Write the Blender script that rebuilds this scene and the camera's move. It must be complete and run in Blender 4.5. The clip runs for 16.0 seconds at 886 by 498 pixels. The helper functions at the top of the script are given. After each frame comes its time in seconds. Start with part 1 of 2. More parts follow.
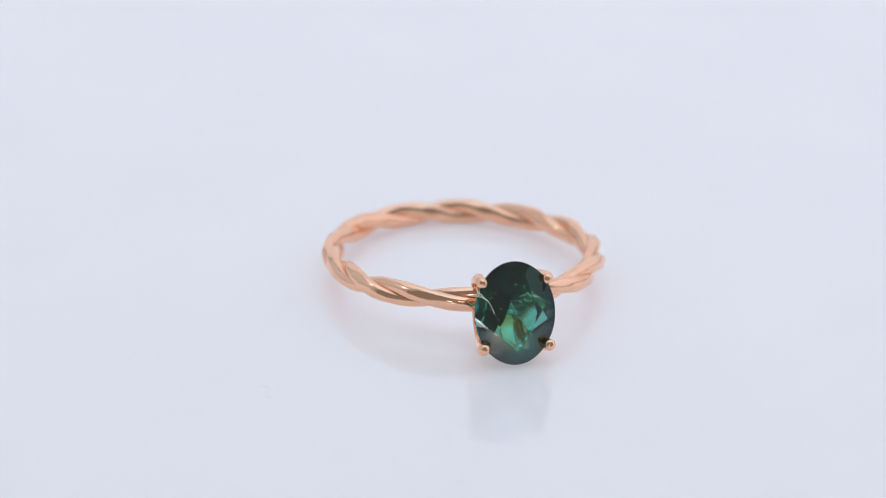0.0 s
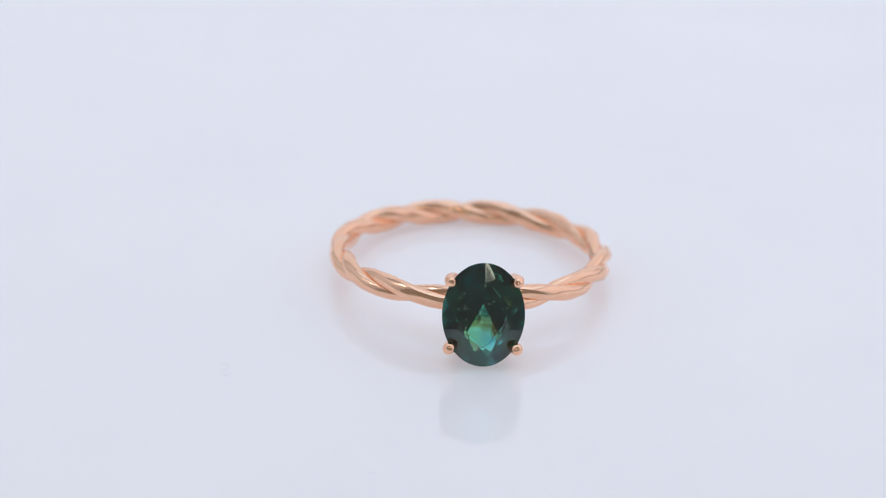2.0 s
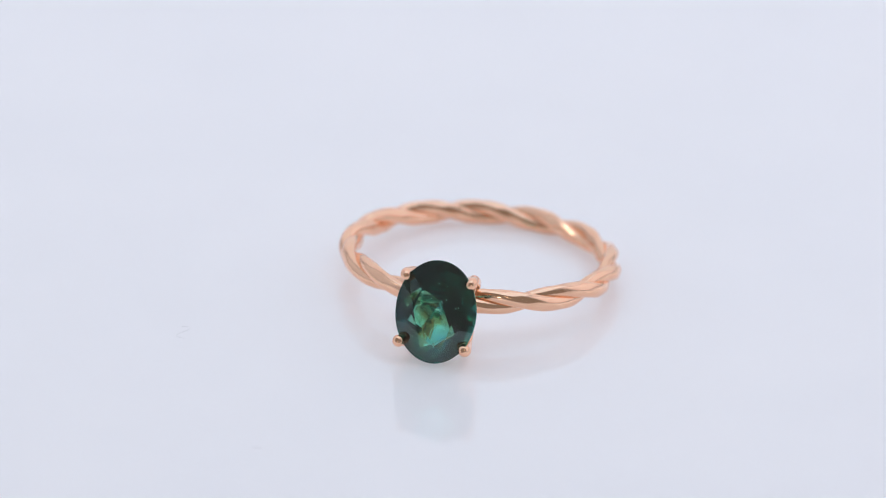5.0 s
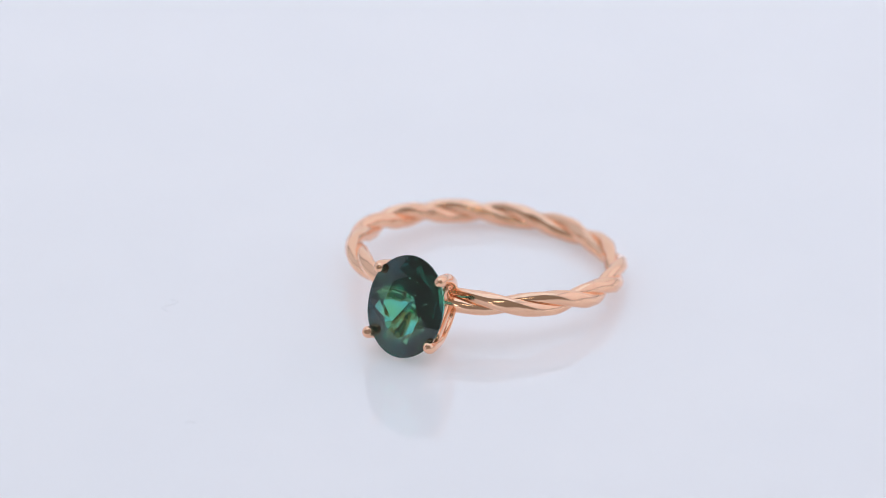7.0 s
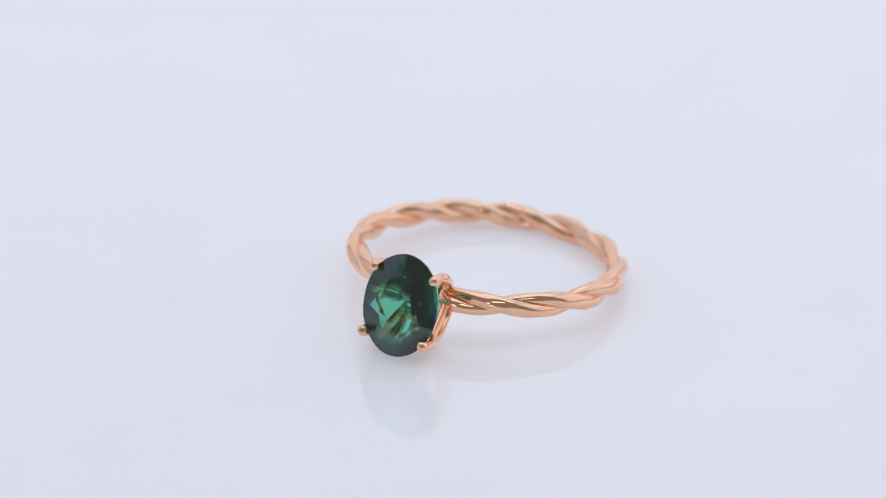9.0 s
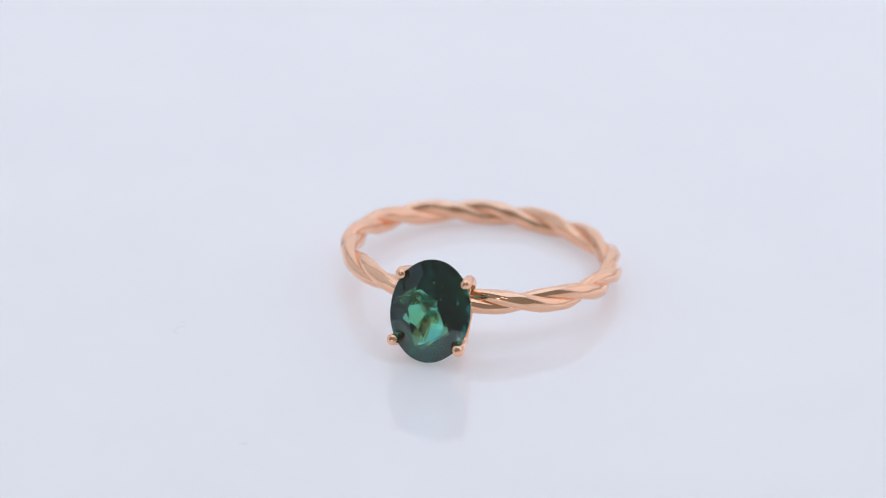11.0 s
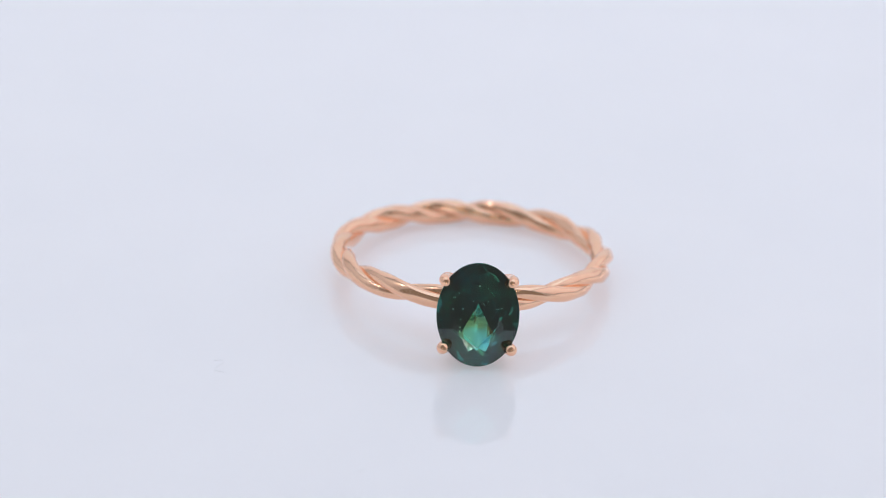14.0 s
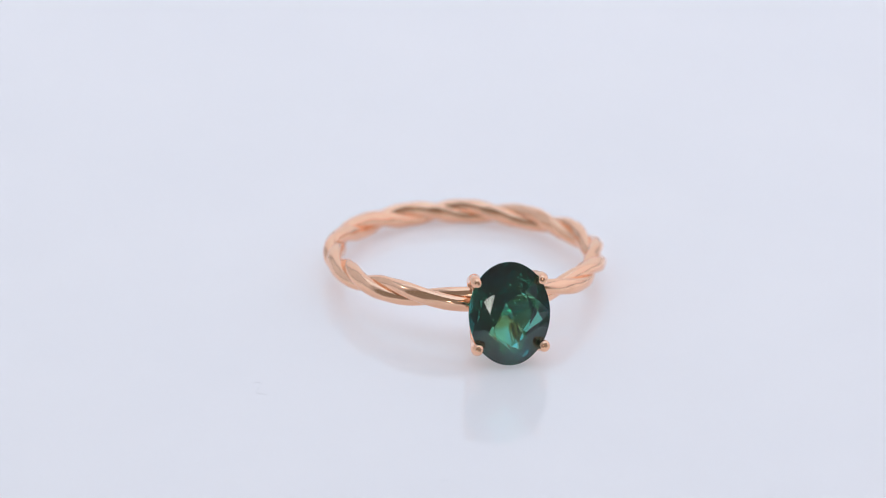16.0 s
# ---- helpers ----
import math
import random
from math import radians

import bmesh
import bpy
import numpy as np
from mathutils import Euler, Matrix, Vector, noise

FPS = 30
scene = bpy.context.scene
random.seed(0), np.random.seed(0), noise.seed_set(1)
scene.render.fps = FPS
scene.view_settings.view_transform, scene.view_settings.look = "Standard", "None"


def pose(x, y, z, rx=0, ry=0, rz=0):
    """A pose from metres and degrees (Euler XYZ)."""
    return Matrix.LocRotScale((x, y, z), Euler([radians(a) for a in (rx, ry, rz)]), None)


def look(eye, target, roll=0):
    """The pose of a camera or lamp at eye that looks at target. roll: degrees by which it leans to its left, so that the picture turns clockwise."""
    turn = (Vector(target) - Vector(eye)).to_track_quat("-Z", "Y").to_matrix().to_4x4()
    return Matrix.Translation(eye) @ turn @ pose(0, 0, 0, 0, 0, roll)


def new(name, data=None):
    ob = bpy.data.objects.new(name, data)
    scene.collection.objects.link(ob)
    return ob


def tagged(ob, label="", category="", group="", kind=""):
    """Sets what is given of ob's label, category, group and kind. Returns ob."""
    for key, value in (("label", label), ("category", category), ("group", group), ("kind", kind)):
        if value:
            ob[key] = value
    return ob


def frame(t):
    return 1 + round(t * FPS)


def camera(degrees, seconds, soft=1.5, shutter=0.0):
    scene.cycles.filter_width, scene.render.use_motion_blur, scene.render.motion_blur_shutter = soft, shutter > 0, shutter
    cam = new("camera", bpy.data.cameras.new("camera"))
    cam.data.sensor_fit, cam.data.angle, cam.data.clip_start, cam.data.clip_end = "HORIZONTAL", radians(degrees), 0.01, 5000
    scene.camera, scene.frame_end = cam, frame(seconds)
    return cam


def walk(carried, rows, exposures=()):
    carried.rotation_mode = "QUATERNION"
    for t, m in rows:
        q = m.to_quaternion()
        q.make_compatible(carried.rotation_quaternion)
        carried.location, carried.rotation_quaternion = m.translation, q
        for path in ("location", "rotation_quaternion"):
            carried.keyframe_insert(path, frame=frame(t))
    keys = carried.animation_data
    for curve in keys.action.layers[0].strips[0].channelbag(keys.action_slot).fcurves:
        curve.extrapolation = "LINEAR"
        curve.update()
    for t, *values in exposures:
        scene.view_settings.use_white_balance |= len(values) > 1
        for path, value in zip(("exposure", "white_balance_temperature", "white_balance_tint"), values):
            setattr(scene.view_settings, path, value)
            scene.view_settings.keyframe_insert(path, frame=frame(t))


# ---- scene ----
EYE_DISTANCE, ELEVATION, ROLL = 0.32798, 25.715, 2.034
AIM = Vector((-0.0020181, 0.0072652, 0.0))
eye = AIM + EYE_DISTANCE * Vector((0, -math.cos(radians(ELEVATION)), math.sin(radians(ELEVATION))))
cam = camera(12.0, 16.0, soft=0.8)
cam.data.dof.use_dof = True
cam.data.dof.focus_distance = 0.311
cam.data.dof.aperture_fstop = 26
walk(cam, [(0.0, look(eye, AIM, ROLL)), (16.0, look(eye, AIM, ROLL))], [(0.0, 0.0), (16.0, 0.0)])

# ---- light ----
world = bpy.data.worlds.new("studio_air")
world.use_nodes = True
scene.world = world
world.node_tree.nodes["Background"].inputs["Color"].default_value = (0.95, 0.95, 0.93, 1)
world.node_tree.nodes["Background"].inputs["Strength"].default_value = 0.24


def area_lamp(name, at, target, w, h, watts, colour):
    data = bpy.data.lights.new(name, "AREA")
    data.shape, data.size, data.size_y, data.energy, data.color = "RECTANGLE", w, h, watts, colour
    ob = new(name, data)
    ob.matrix_world = look(at, target)
    return ob


# lamps in place of cloth lit from outside; sides and back added as fill
area_lamp("tent_top_light", (0.05, 0.085, 0.67), (0.05, 0.085, 0.0), 0.68, 0.62, 1.08, (0.63, 0.80, 1.0))
area_lamp("tent_left_fill", (-0.39, 0.10, 0.30), (0, 0.10, 0.30), 0.5, 0.5, 0.09, (0.78, 0.91, 1.0))
area_lamp("tent_right_fill", (0.39, 0.10, 0.30), (0, 0.10, 0.30), 0.5, 0.5, 0.34, (1.0, 0.90, 1.0))
area_lamp("tent_back_fill", (0.03, 0.41, 0.30), (0.03, 0, 0.30), 0.7, 0.55, 0.42, (0.91, 0.92, 1.0))
# small spot lamps: one close to the side cloth, two by the open front
area_lamp("spot_lamp_left", (-0.375, -0.047, 0.520), (0, 0, 0), 0.015, 0.015, 0.13, (1.0, 0.97, 0.90))
area_lamp("spot_lamp_low", (-0.040, -0.451, 0.090), (0, 0, 0.01), 0.032, 0.08, 0.044, (1.0, 0.96, 0.9))
area_lamp("spot_lamp_right", (0.10, -0.342, 0.316), (0, 0, 0.005), 0.07, 0.035, 0.035, (1.0, 0.92, 0.76))

# ---- materials ----


def material(name, colour, rough=0.5, metal=0.0, ior=1.5):
    m = bpy.data.materials.new(name)
    m.use_nodes = True
    b = m.node_tree.nodes["Principled BSDF"]
    b.inputs["Base Color"].default_value = (*colour, 1)
    b.inputs["Roughness"].default_value = rough
    b.inputs["Metallic"].default_value = metal
    b.inputs["IOR"].default_value = ior
    return m, m.node_tree.nodes, m.node_tree.links, b


def mottle(nodes, links, socket, a, b, scale, detail=4.0):
    """Blend two values or colours by noise in object space."""
    co = nodes.new("ShaderNodeTexCoord")
    n = nodes.new("ShaderNodeTexNoise")
    n.inputs["Scale"].default_value, n.inputs["Detail"].default_value = scale, detail
    links.new(co.outputs["Object"], n.inputs["Vector"])
    r = nodes.new("ShaderNodeValToRGB")
    wide = (lambda v: (*v, 1)) if isinstance(a, tuple) else (lambda v: (v, v, v, 1))
    r.color_ramp.elements[0].position, r.color_ramp.elements[1].position = 0.3, 0.7
    r.color_ramp.elements[0].color, r.color_ramp.elements[1].color = wide(a), wide(b)
    links.new(n.outputs["Fac"], r.inputs["Fac"])
    links.new(r.outputs["Color"], socket)
    return n


def bump(nodes, links, shader, scale, strength, distance):
    co = nodes.new("ShaderNodeTexCoord")
    n = nodes.new("ShaderNodeTexNoise")
    n.inputs["Scale"].default_value, n.inputs["Detail"].default_value = scale, 3.0
    links.new(co.outputs["Object"], n.inputs["Vector"])
    b = nodes.new("ShaderNodeBump")
    b.inputs["Strength"].default_value, b.inputs["Distance"].default_value = strength, distance
    links.new(n.outputs["Fac"], b.inputs["Height"])
    links.new(b.outputs["Normal"], shader.inputs["Normal"])


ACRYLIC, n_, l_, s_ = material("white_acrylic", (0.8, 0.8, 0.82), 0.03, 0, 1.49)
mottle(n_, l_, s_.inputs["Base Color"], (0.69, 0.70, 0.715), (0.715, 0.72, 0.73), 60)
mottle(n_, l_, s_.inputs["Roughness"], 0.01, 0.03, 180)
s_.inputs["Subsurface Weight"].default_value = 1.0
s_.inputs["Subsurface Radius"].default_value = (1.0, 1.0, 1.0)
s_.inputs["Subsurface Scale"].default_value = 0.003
# opal acrylic; added even glow thins the ring's shadow, no lamp stands below
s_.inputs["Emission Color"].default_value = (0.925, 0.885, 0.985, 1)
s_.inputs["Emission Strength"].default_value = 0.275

CLOTH, n_, l_, s_ = material("white_tent_cloth", (0.82, 0.82, 0.84), 0.9)
mottle(n_, l_, s_.inputs["Base Color"], (0.80, 0.80, 0.82), (0.85, 0.85, 0.86), 8)
bump(n_, l_, s_, 400, 0.3, 0.0005)

GOLD, n_, l_, s_ = material("rose_gold", (0.94, 0.56, 0.37), 0.12, 1.0)
mottle(n_, l_, s_.inputs["Base Color"], (0.97, 0.57, 0.375), (0.98, 0.61, 0.415), 900)
mottle(n_, l_, s_.inputs["Roughness"], 0.07, 0.17, 1500)
bump(n_, l_, s_, 700, 0.06, 0.0002)

GEM = bpy.data.materials.new("teal_sapphire")
GEM.use_nodes = True
n_, l_ = GEM.node_tree.nodes, GEM.node_tree.links
n_.remove(n_["Principled BSDF"])
glass, polish, mix = n_.new("ShaderNodeBsdfGlass"), n_.new("ShaderNodeBsdfGlossy"), n_.new("ShaderNodeMixShader")
glass.inputs["IOR"].default_value, glass.inputs["Roughness"].default_value = 1.77, 0.0
mottle(n_, l_, glass.inputs["Color"], (0.30, 0.77, 0.90), (0.45, 0.87, 0.58), 420, 2)
polish.inputs["Roughness"].default_value = 0.01
mix.inputs["Fac"].default_value = 0.055
l_.new(glass.outputs["BSDF"], mix.inputs[1])
l_.new(polish.outputs["BSDF"], mix.inputs[2])
l_.new(mix.outputs["Shader"], n_["Material Output"].inputs["Surface"])

FIBRE, n_, l_, s_ = material("grey_lint", (0.6, 0.6, 0.62), 0.9)
mottle(n_, l_, s_.inputs["Base Color"], (0.66, 0.67, 0.69), (0.76, 0.77, 0.79), 3000)

SPECK, n_, l_, s_ = material("pale_crystal", (0.85, 0.9, 0.85), 0.3)
mottle(n_, l_, s_.inputs["Base Color"], (0.8, 0.85, 0.8), (0.9, 0.95, 0.9), 9000)

# ---- building helpers ----


def part(name, bm, mat, parent=None, label="", smooth=True):
    bmesh.ops.recalc_face_normals(bm, faces=bm.faces[:])
    me = bpy.data.meshes.new(name)
    bm.to_mesh(me)
    bm.free()
    me.materials.append(mat)
    if smooth:
        me.polygons.foreach_set("use_smooth", [True] * len(me.polygons))
    ob = new(name, me)
    if parent:
        ob.parent = parent
    return tagged(ob, label)


def box(bm, x0, y0, z0, x1, y1, z1):
    bmesh.ops.create_cube(bm, size=1, matrix=Matrix.LocRotScale(
        ((x0 + x1) / 2, (y0 + y1) / 2, (z0 + z1) / 2), None, (x1 - x0, y1 - y0, z1 - z0)))


def loft(bm, rings, closed=False, caps=True):
    """Skin a row of equal rings of points."""
    vs = [[bm.verts.new(p) for p in r] for r in rings]
    n = len(vs[0])
    for i in range(len(vs) - (0 if closed else 1)):
        a, b = vs[i], vs[(i + 1) % len(vs)]
        for j in range(n):
            bm.faces.new((a[j], a[(j + 1) % n], b[(j + 1) % n], b[j]))
    if caps and not closed:
        bm.faces.new(vs[0][::-1])
        bm.faces.new(vs[-1])


def smooth_path(points, steps):
    """Catmull-Rom through rows of numbers."""
    p = [np.array(q, float) for q in points]
    p = [2 * p[0] - p[1]] + p + [2 * p[-1] - p[-2]]
    out = []
    for i in range(1, len(p) - 2):
        for k in range(steps):
            t = k / steps
            out.append(0.5 * (2 * p[i] + (p[i + 1] - p[i - 1]) * t + (2 * p[i - 1] - 5 * p[i] + 4 * p[i + 1] - p[i + 2]) * t * t
                              + (3 * p[i] - p[i - 1] - 3 * p[i + 1] + p[i + 2]) * t ** 3))
    out.append(p[-2])
    return out


def tube(bm, path, sides=12, up=(0, 0, 1)):
    """Sweep a round or flattened section along rows of x, y, z, radius, breadth."""
    rings = []
    for i, q in enumerate(path):
        a, b = Vector(path[max(i - 1, 0)][:3]), Vector(path[min(i + 1, len(path) - 1)][:3])
        d = (b - a).normalized()
        s = d.cross(Vector(up)).normalized()
        u = s.cross(d)
        c, r, flat = Vector(q[:3]), float(q[3]), float(q[4])
        rings.append([c + r * (math.cos(t) * s + flat * math.sin(t) * u)
                      for t in (2 * math.pi * j / sides for j in range(sides))])
    loft(bm, rings)


# ---- the studio ----
TENT_X, TENT_BACK, TENT_FRONT, TENT_TOP, TABLE = 0.4, 0.42, -0.25, 0.68, -0.012


def studio():
    bm = bmesh.new()
    box(bm, -TENT_X - 0.1, TENT_FRONT - 0.15, TABLE - 0.03, TENT_X + 0.1, TENT_BACK + 0.1, TABLE)
    tagged(part("floor", bm, CLOTH, smooth=False), "white cloth-covered table top under the turntable", "table top", kind="structure")
    for name, b in (("wall_north", (-TENT_X, TENT_BACK, TABLE, TENT_X, TENT_BACK + 0.004, TENT_TOP)),
                    ("wall_west", (-TENT_X - 0.004, TENT_FRONT, TABLE, -TENT_X, TENT_BACK + 0.004, TENT_TOP)),
                    ("wall_east", (TENT_X, TENT_FRONT, TABLE, TENT_X + 0.004, TENT_BACK + 0.004, TENT_TOP))):
        bm = bmesh.new()
        box(bm, *b)
        tagged(part(name, bm, CLOTH, smooth=False), "plain white cloth side of a photo tent", "wall", kind="structure")
    bm = bmesh.new()
    box(bm, -TENT_X - 0.004, TENT_FRONT, TENT_TOP, TENT_X + 0.004, TENT_BACK + 0.004, TENT_TOP + 0.004)
    tagged(part("ceiling", bm, CLOTH, smooth=False), "plain white cloth roof of a photo tent", "ceiling", kind="structure")


studio()


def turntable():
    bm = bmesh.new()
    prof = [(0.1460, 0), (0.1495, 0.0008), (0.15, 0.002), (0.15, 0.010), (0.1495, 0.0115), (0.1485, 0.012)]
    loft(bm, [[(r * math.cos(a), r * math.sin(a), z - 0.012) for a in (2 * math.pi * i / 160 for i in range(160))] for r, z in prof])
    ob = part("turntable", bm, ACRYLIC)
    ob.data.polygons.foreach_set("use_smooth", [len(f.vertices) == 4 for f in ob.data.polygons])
    return tagged(ob, "glossy white acrylic turntable disc with added glow, turning slowly", "turntable")


# ---- the ring (millimetres in its own space: gem towards -y, finger axis z) ----
MM = 0.001
BAND, GIRDLE = 10.0, 14.42
# twist fitted to the band's outline in the camera's view: degrees round the finger from the stone, and degrees of twist
# there (looser beside the stone)
TWIST = ((0, 2375), (15, 2285), (30, 2190), (48, 2105), (65, 2018), (80, 1893), (101, 1752), (123, 1605), (156, 1412), (181, 1240),
         (210, 1045), (240, 842), (268, 622), (294, 410), (328, 203), (345, 141), (360, 90))


def twist(th):
    """Angle of the strands in the band's cross-section, smoothed along the band."""
    at, by = zip(*TWIST)
    near = [min(max(math.degrees(th) + d, 0), 360) for d in range(-16, 17, 4)]
    return radians(float(np.mean(np.interp(near, at, by))))


def strand(bm, start, offset=0.378, radius=0.50):
    rings = []
    n = 420
    for i in range(n + 1):
        th = 2 * math.pi * i / n
        psi = start + twist(th)
        rad = Vector((math.sin(th), -math.cos(th), 0))
        c = rad * (BAND + offset * math.cos(psi)) + Vector((0, 0, offset * math.sin(psi)))
        d1 = rad * math.cos(psi) + Vector((0, 0, math.sin(psi)))
        d2 = -rad * math.sin(psi) + Vector((0, 0, math.cos(psi)))
        c.z, d1.z, d2.z = c.z * 1.1, d1.z * 1.1, d2.z * 1.1
        ring = []
        for j in range(20):
            a = 2 * math.pi * j / 20
            ca, sa = math.cos(a), math.sin(a)
            k = (abs(ca) ** 2.4 + abs(sa) ** 2.4) ** (-1 / 2.4)
            ring.append((c + radius * k * (0.95 * ca * d1 + 1.13 * sa * d2)) * MM)
        rings.append(ring)
    loft(bm, rings)


LEAN = radians(10)


def gem_point(u, w, d):
    """u across, w along the finger axis, d outwards from the girdle; the head leans back, its foot stays on the shank."""
    lean = LEAN * min(max((d + 4.8) / 2.2, 0), 1)
    c, s = math.cos(lean), math.sin(lean)
    return Vector((u + 0.15, -GIRDLE - d * c + w * s, w * c + d * s - 0.08)) * MM


def gemstone(bm):
    """Oval brilliant: table, stars, kites and upper girdle facets above; lower halves, mains and a short keel below."""
    A, B, N = 3.05, 3.84, 64
    uneven = random.Random(11)

    def oval(n, k, shift, d, a=A, b=B, wobble=0.0):
        out = []
        for i in range(n):
            t, j = 2 * math.pi * (i + shift) / n, 1 + uneven.uniform(-wobble, wobble)
            out.append(bm.verts.new(gem_point(a * k * j * math.cos(t), b * k * j * math.sin(t), d + uneven.uniform(-wobble, wobble))))
        return out
    table = oval(8, 1.0, 0.0, 0.55, 1.58, 2.36)
    star = oval(8, 0.71, 0.5, 0.365)
    for i, su, sw in ((1, 1, 1), (2, -1, 1), (5, -1, -1), (6, 1, -1)):
        star[i].co = gem_point(0.78 * su, 2.74 * sw, 0.43)
    g1, g0 = oval(N, 1.0, 0.0, 0.10), oval(N, 1.0, 0.0, -0.12)
    for i in (32, 40, 56):
        for k in range(-4, 5):
            g1[i + k].co += (gem_point(0, 0, -1) - gem_point(0, 0, 0)) * 0.12 * (1 - abs(k) / 5)
    belly = oval(16, 0.80, 0.5, -0.82, wobble=0.03)
    low = oval(4, 0.52, 0.5, -1.70, wobble=0.02)
    tip = oval(4, 0.66, 0.0, -1.13)
    for v in tip[::2]:
        v.co += gem_point(0, 0, 0.22) - gem_point(0, 0, 0)
    culet = bm.verts.new(gem_point(0.05, 0.6, -2.6))
    bm.faces.new(table)
    for i in range(8):
        j, h = (i + 1) % 8, 8 * i
        bm.faces.new((table[i], table[j], star[i]))
        bm.faces.new((table[i], star[i], g1[h]))
        bm.faces.new((table[i], g1[h], star[i - 1]))
        for k in range(8):
            bm.faces.new((star[i], g1[h + k], g1[(h + k + 1) % N]))
    for i in range(16):
        for k in range(4):
            bm.faces.new((belly[i], g0[(4 * i + k + 1) % N], g0[4 * i + k]))
        if i % 4 != 3:
            bm.faces.new((belly[i], belly[i + 1], g0[4 * i + 4]))
            bm.faces.new((low[i // 4], belly[i + 1], belly[i]))
    for i in range(4):
        before, after, girdle = belly[4 * i - 1], belly[4 * i], g0[16 * i]
        bm.faces.new((low[i - 1], tip[i], culet))
        bm.faces.new((tip[i], low[i], culet))
        bm.faces.new((low[i - 1], before, tip[i]))
        bm.faces.new((tip[i], before, girdle))
        bm.faces.new((tip[i], girdle, after))
        bm.faces.new((tip[i], after, low[i]))
    for i in range(N):
        bm.faces.new((g1[i], g1[(i + 1) % N], g0[(i + 1) % N], g0[i]))
    bmesh.ops.recalc_face_normals(bm, faces=bm.faces[:])
    upper = set(table + star)
    crown = [e for e in bm.edges if e.calc_face_angle(0) > radians(7) and all(v in upper for v in e.verts)]
    bmesh.ops.bevel(bm, geom=crown, offset=0.018 * MM, segments=1, affect="EDGES")


def prong(bm, su, sw):
    """The upper prongs are slim claws; the lower ones broaden into the curved side plates of the basket."""
    if sw > 0:
        rows = [(1.3, 0.25, -4.9, 0.46, 1.3), (1.5, 1.0, -4.4, 0.48, 1.25), (1.75, 1.6, -3.6, 0.50, 1.2), (2.05, 2.1, -2.6, 0.50, 1.15),
                (2.3, 2.38, -1.5, 0.48, 1.1), (2.48, 2.52, -0.3, 0.44, 1.0), (2.50, 2.51, 0.2, 0.42, 1.0), (2.42, 2.41, 0.46, 0.38, 1.0),
                (2.36, 2.34, 0.60, 0.28, 1.0), (2.33, 2.31, 0.68, 0.13, 1.0), (2.32, 2.30, 0.70, 0.02, 1.0)]
    else:
        rows = [(1.4, 0.30, -5.0, 0.40, 1.4), (1.5, 1.35, -4.7, 0.38, 1.5), (1.65, 2.08, -3.9, 0.36, 1.6), (1.9, 2.48, -2.8, 0.36, 1.6),
                (2.2, 2.58, -1.5, 0.38, 1.4), (2.48, 2.55, -0.3, 0.41, 1.1), (2.52, 2.53, 0.2, 0.44, 1.0), (2.44, 2.42, 0.46, 0.41, 1.0),
                (2.36, 2.34, 0.62, 0.29, 1.0), (2.33, 2.31, 0.69, 0.13, 1.0), (2.32, 2.30, 0.71, 0.02, 1.0)]
    path = smooth_path([(*(gem_point(u * su, w * sw, d)), r * MM, f) for u, w, d, r, f in rows], 6)
    tube(bm, path, 18, (su, 0.01, -sw))


def gallery_web(bm, su, sw):
    """Cast plate of the basket that fills the corner between a prong and the shank, with a rounded edge."""
    rings = []
    for u, w, d, k in ((1.42, 0.9, -4.75, 0.0), (1.52, 1.5, -4.4, 0.0), (1.66, 2.05, -3.8, 0.1), (1.9, 2.42, -2.8, 0.3), (2.2, 2.52, -1.5, 0.6)):
        if sw > 0:
            w *= 0.8
        a, b = Vector((u, w, d)), Vector((u * 0.97, w * k, d + 0.1))
        across = ((a, 0.30), (a.lerp(b, 0.5), 0.30), (b, 0.16), (b, -0.08), (a.lerp(b, 0.5), -0.12), (a, -0.12))
        rings.append([gem_point((p.x + o) * su, p.y * sw, p.z) for p, o in across])
    loft(bm, smooth_rings(rings, 4))


def smooth_rings(rings, steps):
    """More rings between the given ones, along smooth lines."""
    lines = [smooth_path([tuple(r[j]) for r in rings], steps) for j in range(len(rings[0]))]
    return [[Vector(line[i]) for line in lines] for i in range(len(lines[0]))]


def inclusion(bm, u, w, d, r):
    bmesh.ops.create_icosphere(bm, subdivisions=1, radius=r * MM, matrix=Matrix.Translation(gem_point(u, w, d)))


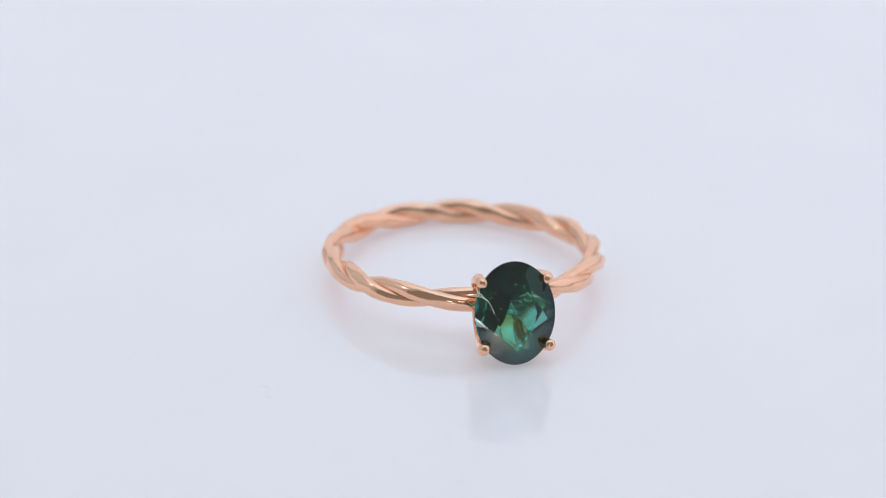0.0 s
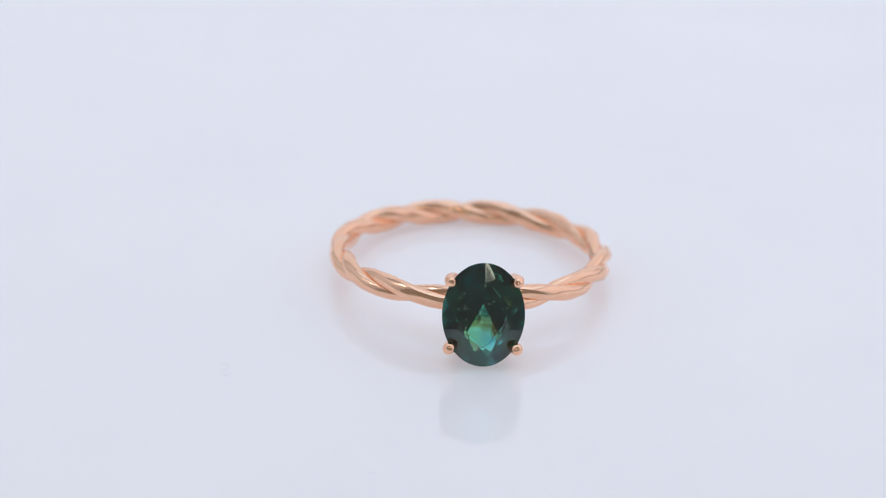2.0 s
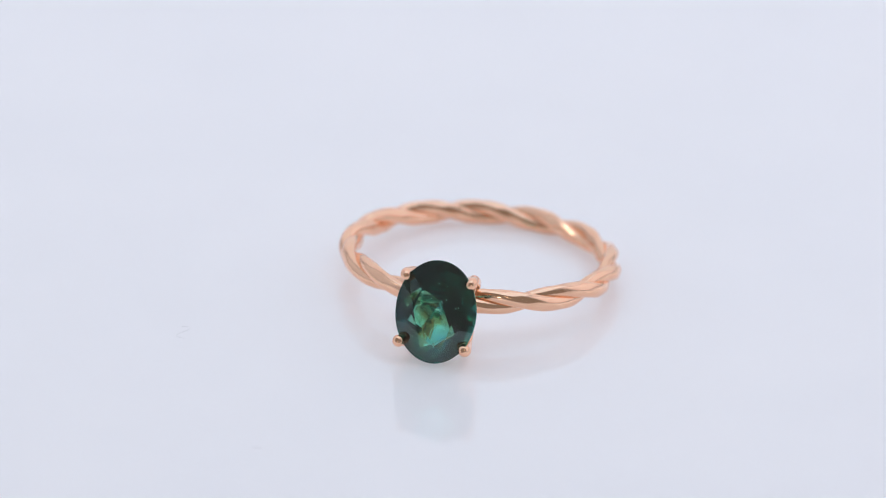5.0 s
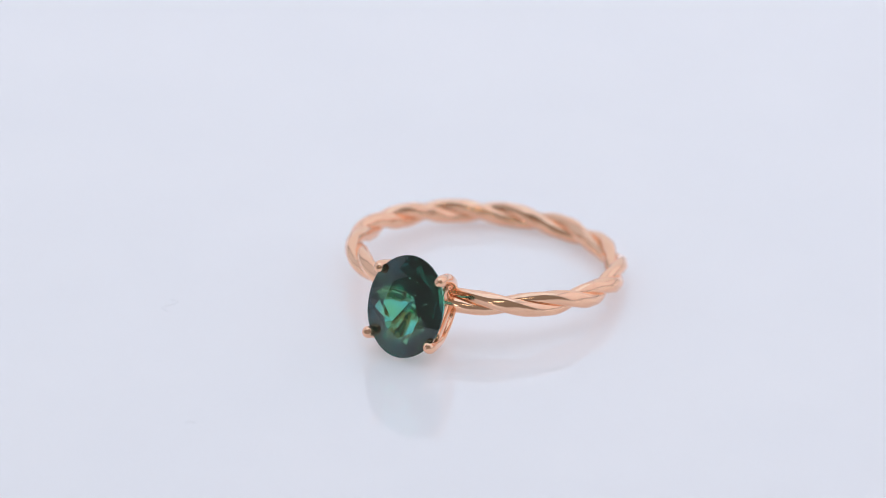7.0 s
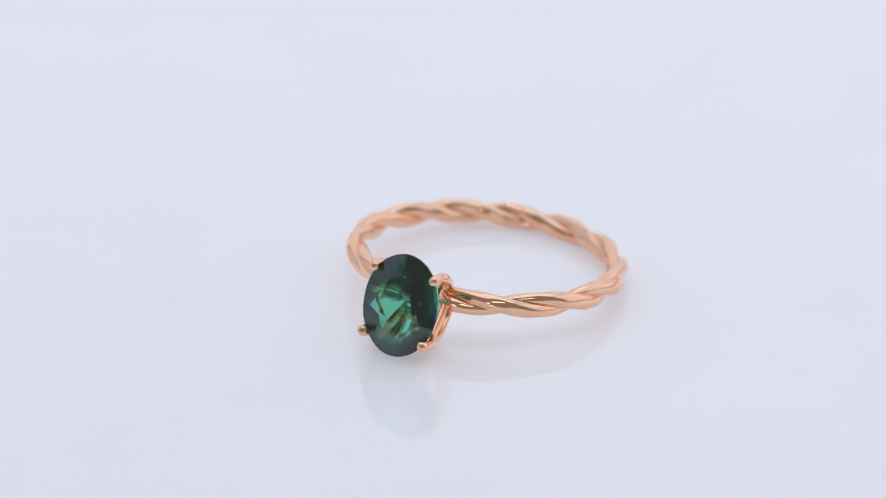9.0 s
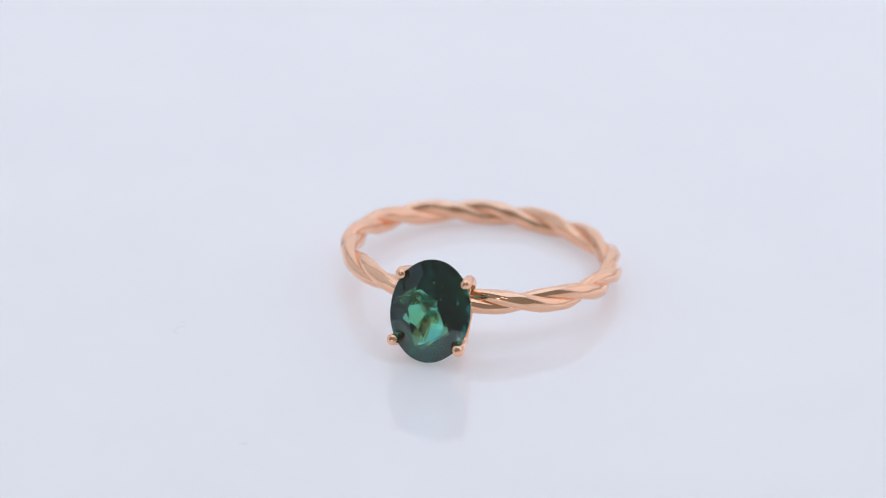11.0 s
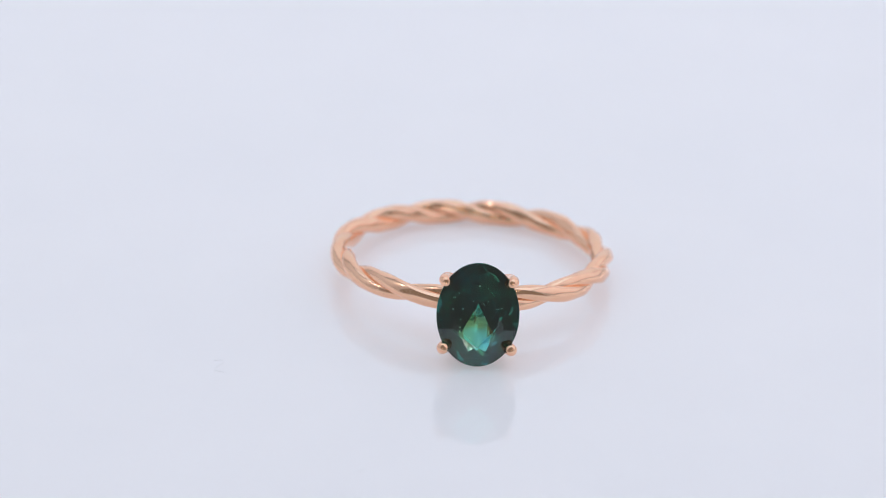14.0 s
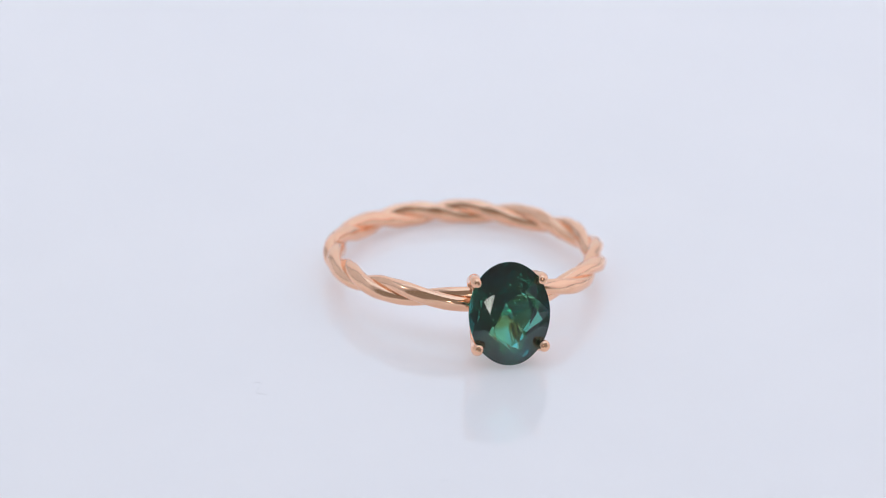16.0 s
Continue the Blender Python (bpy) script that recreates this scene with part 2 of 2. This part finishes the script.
def gold_ring():
    ring = tagged(new("ring"), "twisted rose gold ring with green oval stone on white acrylic", "ring")
    for k in (0, 1):
        bm = bmesh.new()
        strand(bm, math.pi * k)
        part("strand", bm, GOLD, ring, "polished rose gold strand").matrix_basis = pose(0, 0, -0.00018, 1.3)
    bm = bmesh.new()
    gemstone(bm)
    stone = part("gemstone", bm, GEM, ring, "faceted oval teal-green sapphire", smooth=False)
    rnd = random.Random(7)
    for _ in range(22):
        t, k = rnd.uniform(0, 2 * math.pi), math.sqrt(rnd.uniform(0, 0.8))
        bm = bmesh.new()
        inclusion(bm, 2.4 * k * math.cos(t), 3.2 * k * math.sin(t), rnd.uniform(-0.3, 0.3), rnd.uniform(0.022, 0.048))
        part("inclusion", bm, SPECK, stone, "tiny pale crystal speck")
    for su in (-1, 1):
        for sw in (-1, 1):
            bm = bmesh.new()
            prong(bm, su, sw)
            part("prong", bm, GOLD, ring, "rounded rose gold prong")
            bm = bmesh.new()
            gallery_web(bm, su, sw)
            part("gallery_web", bm, GOLD, ring)
    return ring


def lint(rows):
    bm = bmesh.new()
    tube(bm, smooth_path([(*(MM * v for v in r), 1.0) for r in rows], 6), 6, (0.1, 0.2, 1))
    return tagged(part("lint", bm, FIBRE), "tiny curled grey lint fibre on the white acrylic", "lint", "lint on the turntable")


CURL = [(-0.35, 0.9, 0.03, 0.011), (0.1, 1.0, 0.06, 0.011), (0.32, 0.6, 0.04, 0.011), (-0.1, 0.0, 0.03, 0.011),
        (-0.3, -0.6, 0.05, 0.011), (0.0, -0.75, 0.03, 0.011), (0.42, -0.9, 0.03, 0.008)]
SHORT = [(-0.4, 0.0, 0.03, 0.011), (-0.1, 0.12, 0.06, 0.011), (0.15, 0.02, 0.03, 0.011), (0.4, 0.06, 0.04, 0.008)]
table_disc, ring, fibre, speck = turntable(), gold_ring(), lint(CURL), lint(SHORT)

# ---- movement: the turntable turns back and forth ----
START, RATE, BACK = 14.951, -5.7383, 8.1764
RING_SEAT = pose(0.0002506, 0.0025981, 0.0020926, 0, 0.461, 0) @ pose(0, 0, 0, -7.44, 0, 0)
SPIN = pose(0, 0, 0, 0, 0, 0)
LINT_SEAT = pose(-0.0185, -0.0135, 0, 0, 0, 0)
SPECK_SEAT = pose(-0.008, -0.029, 0, 0, 0, 30)


def turn(t):
    return pose(0, 0, 0, 0, 0, START + RATE * (t if t < BACK else 2 * BACK - t))


def motions():
    times = [0.0, 1.0, 2.0, 3.0, 4.0, 5.0, 6.0, 7.0, 7.5, 7.9, 8.0333, 8.1, 8.1333, 8.1667, 8.2, 8.2333, 8.3, 8.4333, 8.8,
             9.5, 10.5, 11.5, 12.5, 13.5, 14.5, 15.25, 16.0]
    for thing, seat in ((table_disc, SPIN), (ring, RING_SEAT), (fibre, LINT_SEAT), (speck, SPECK_SEAT)):
        walk(thing, [(t, turn(t) @ seat) for t in times])


motions()
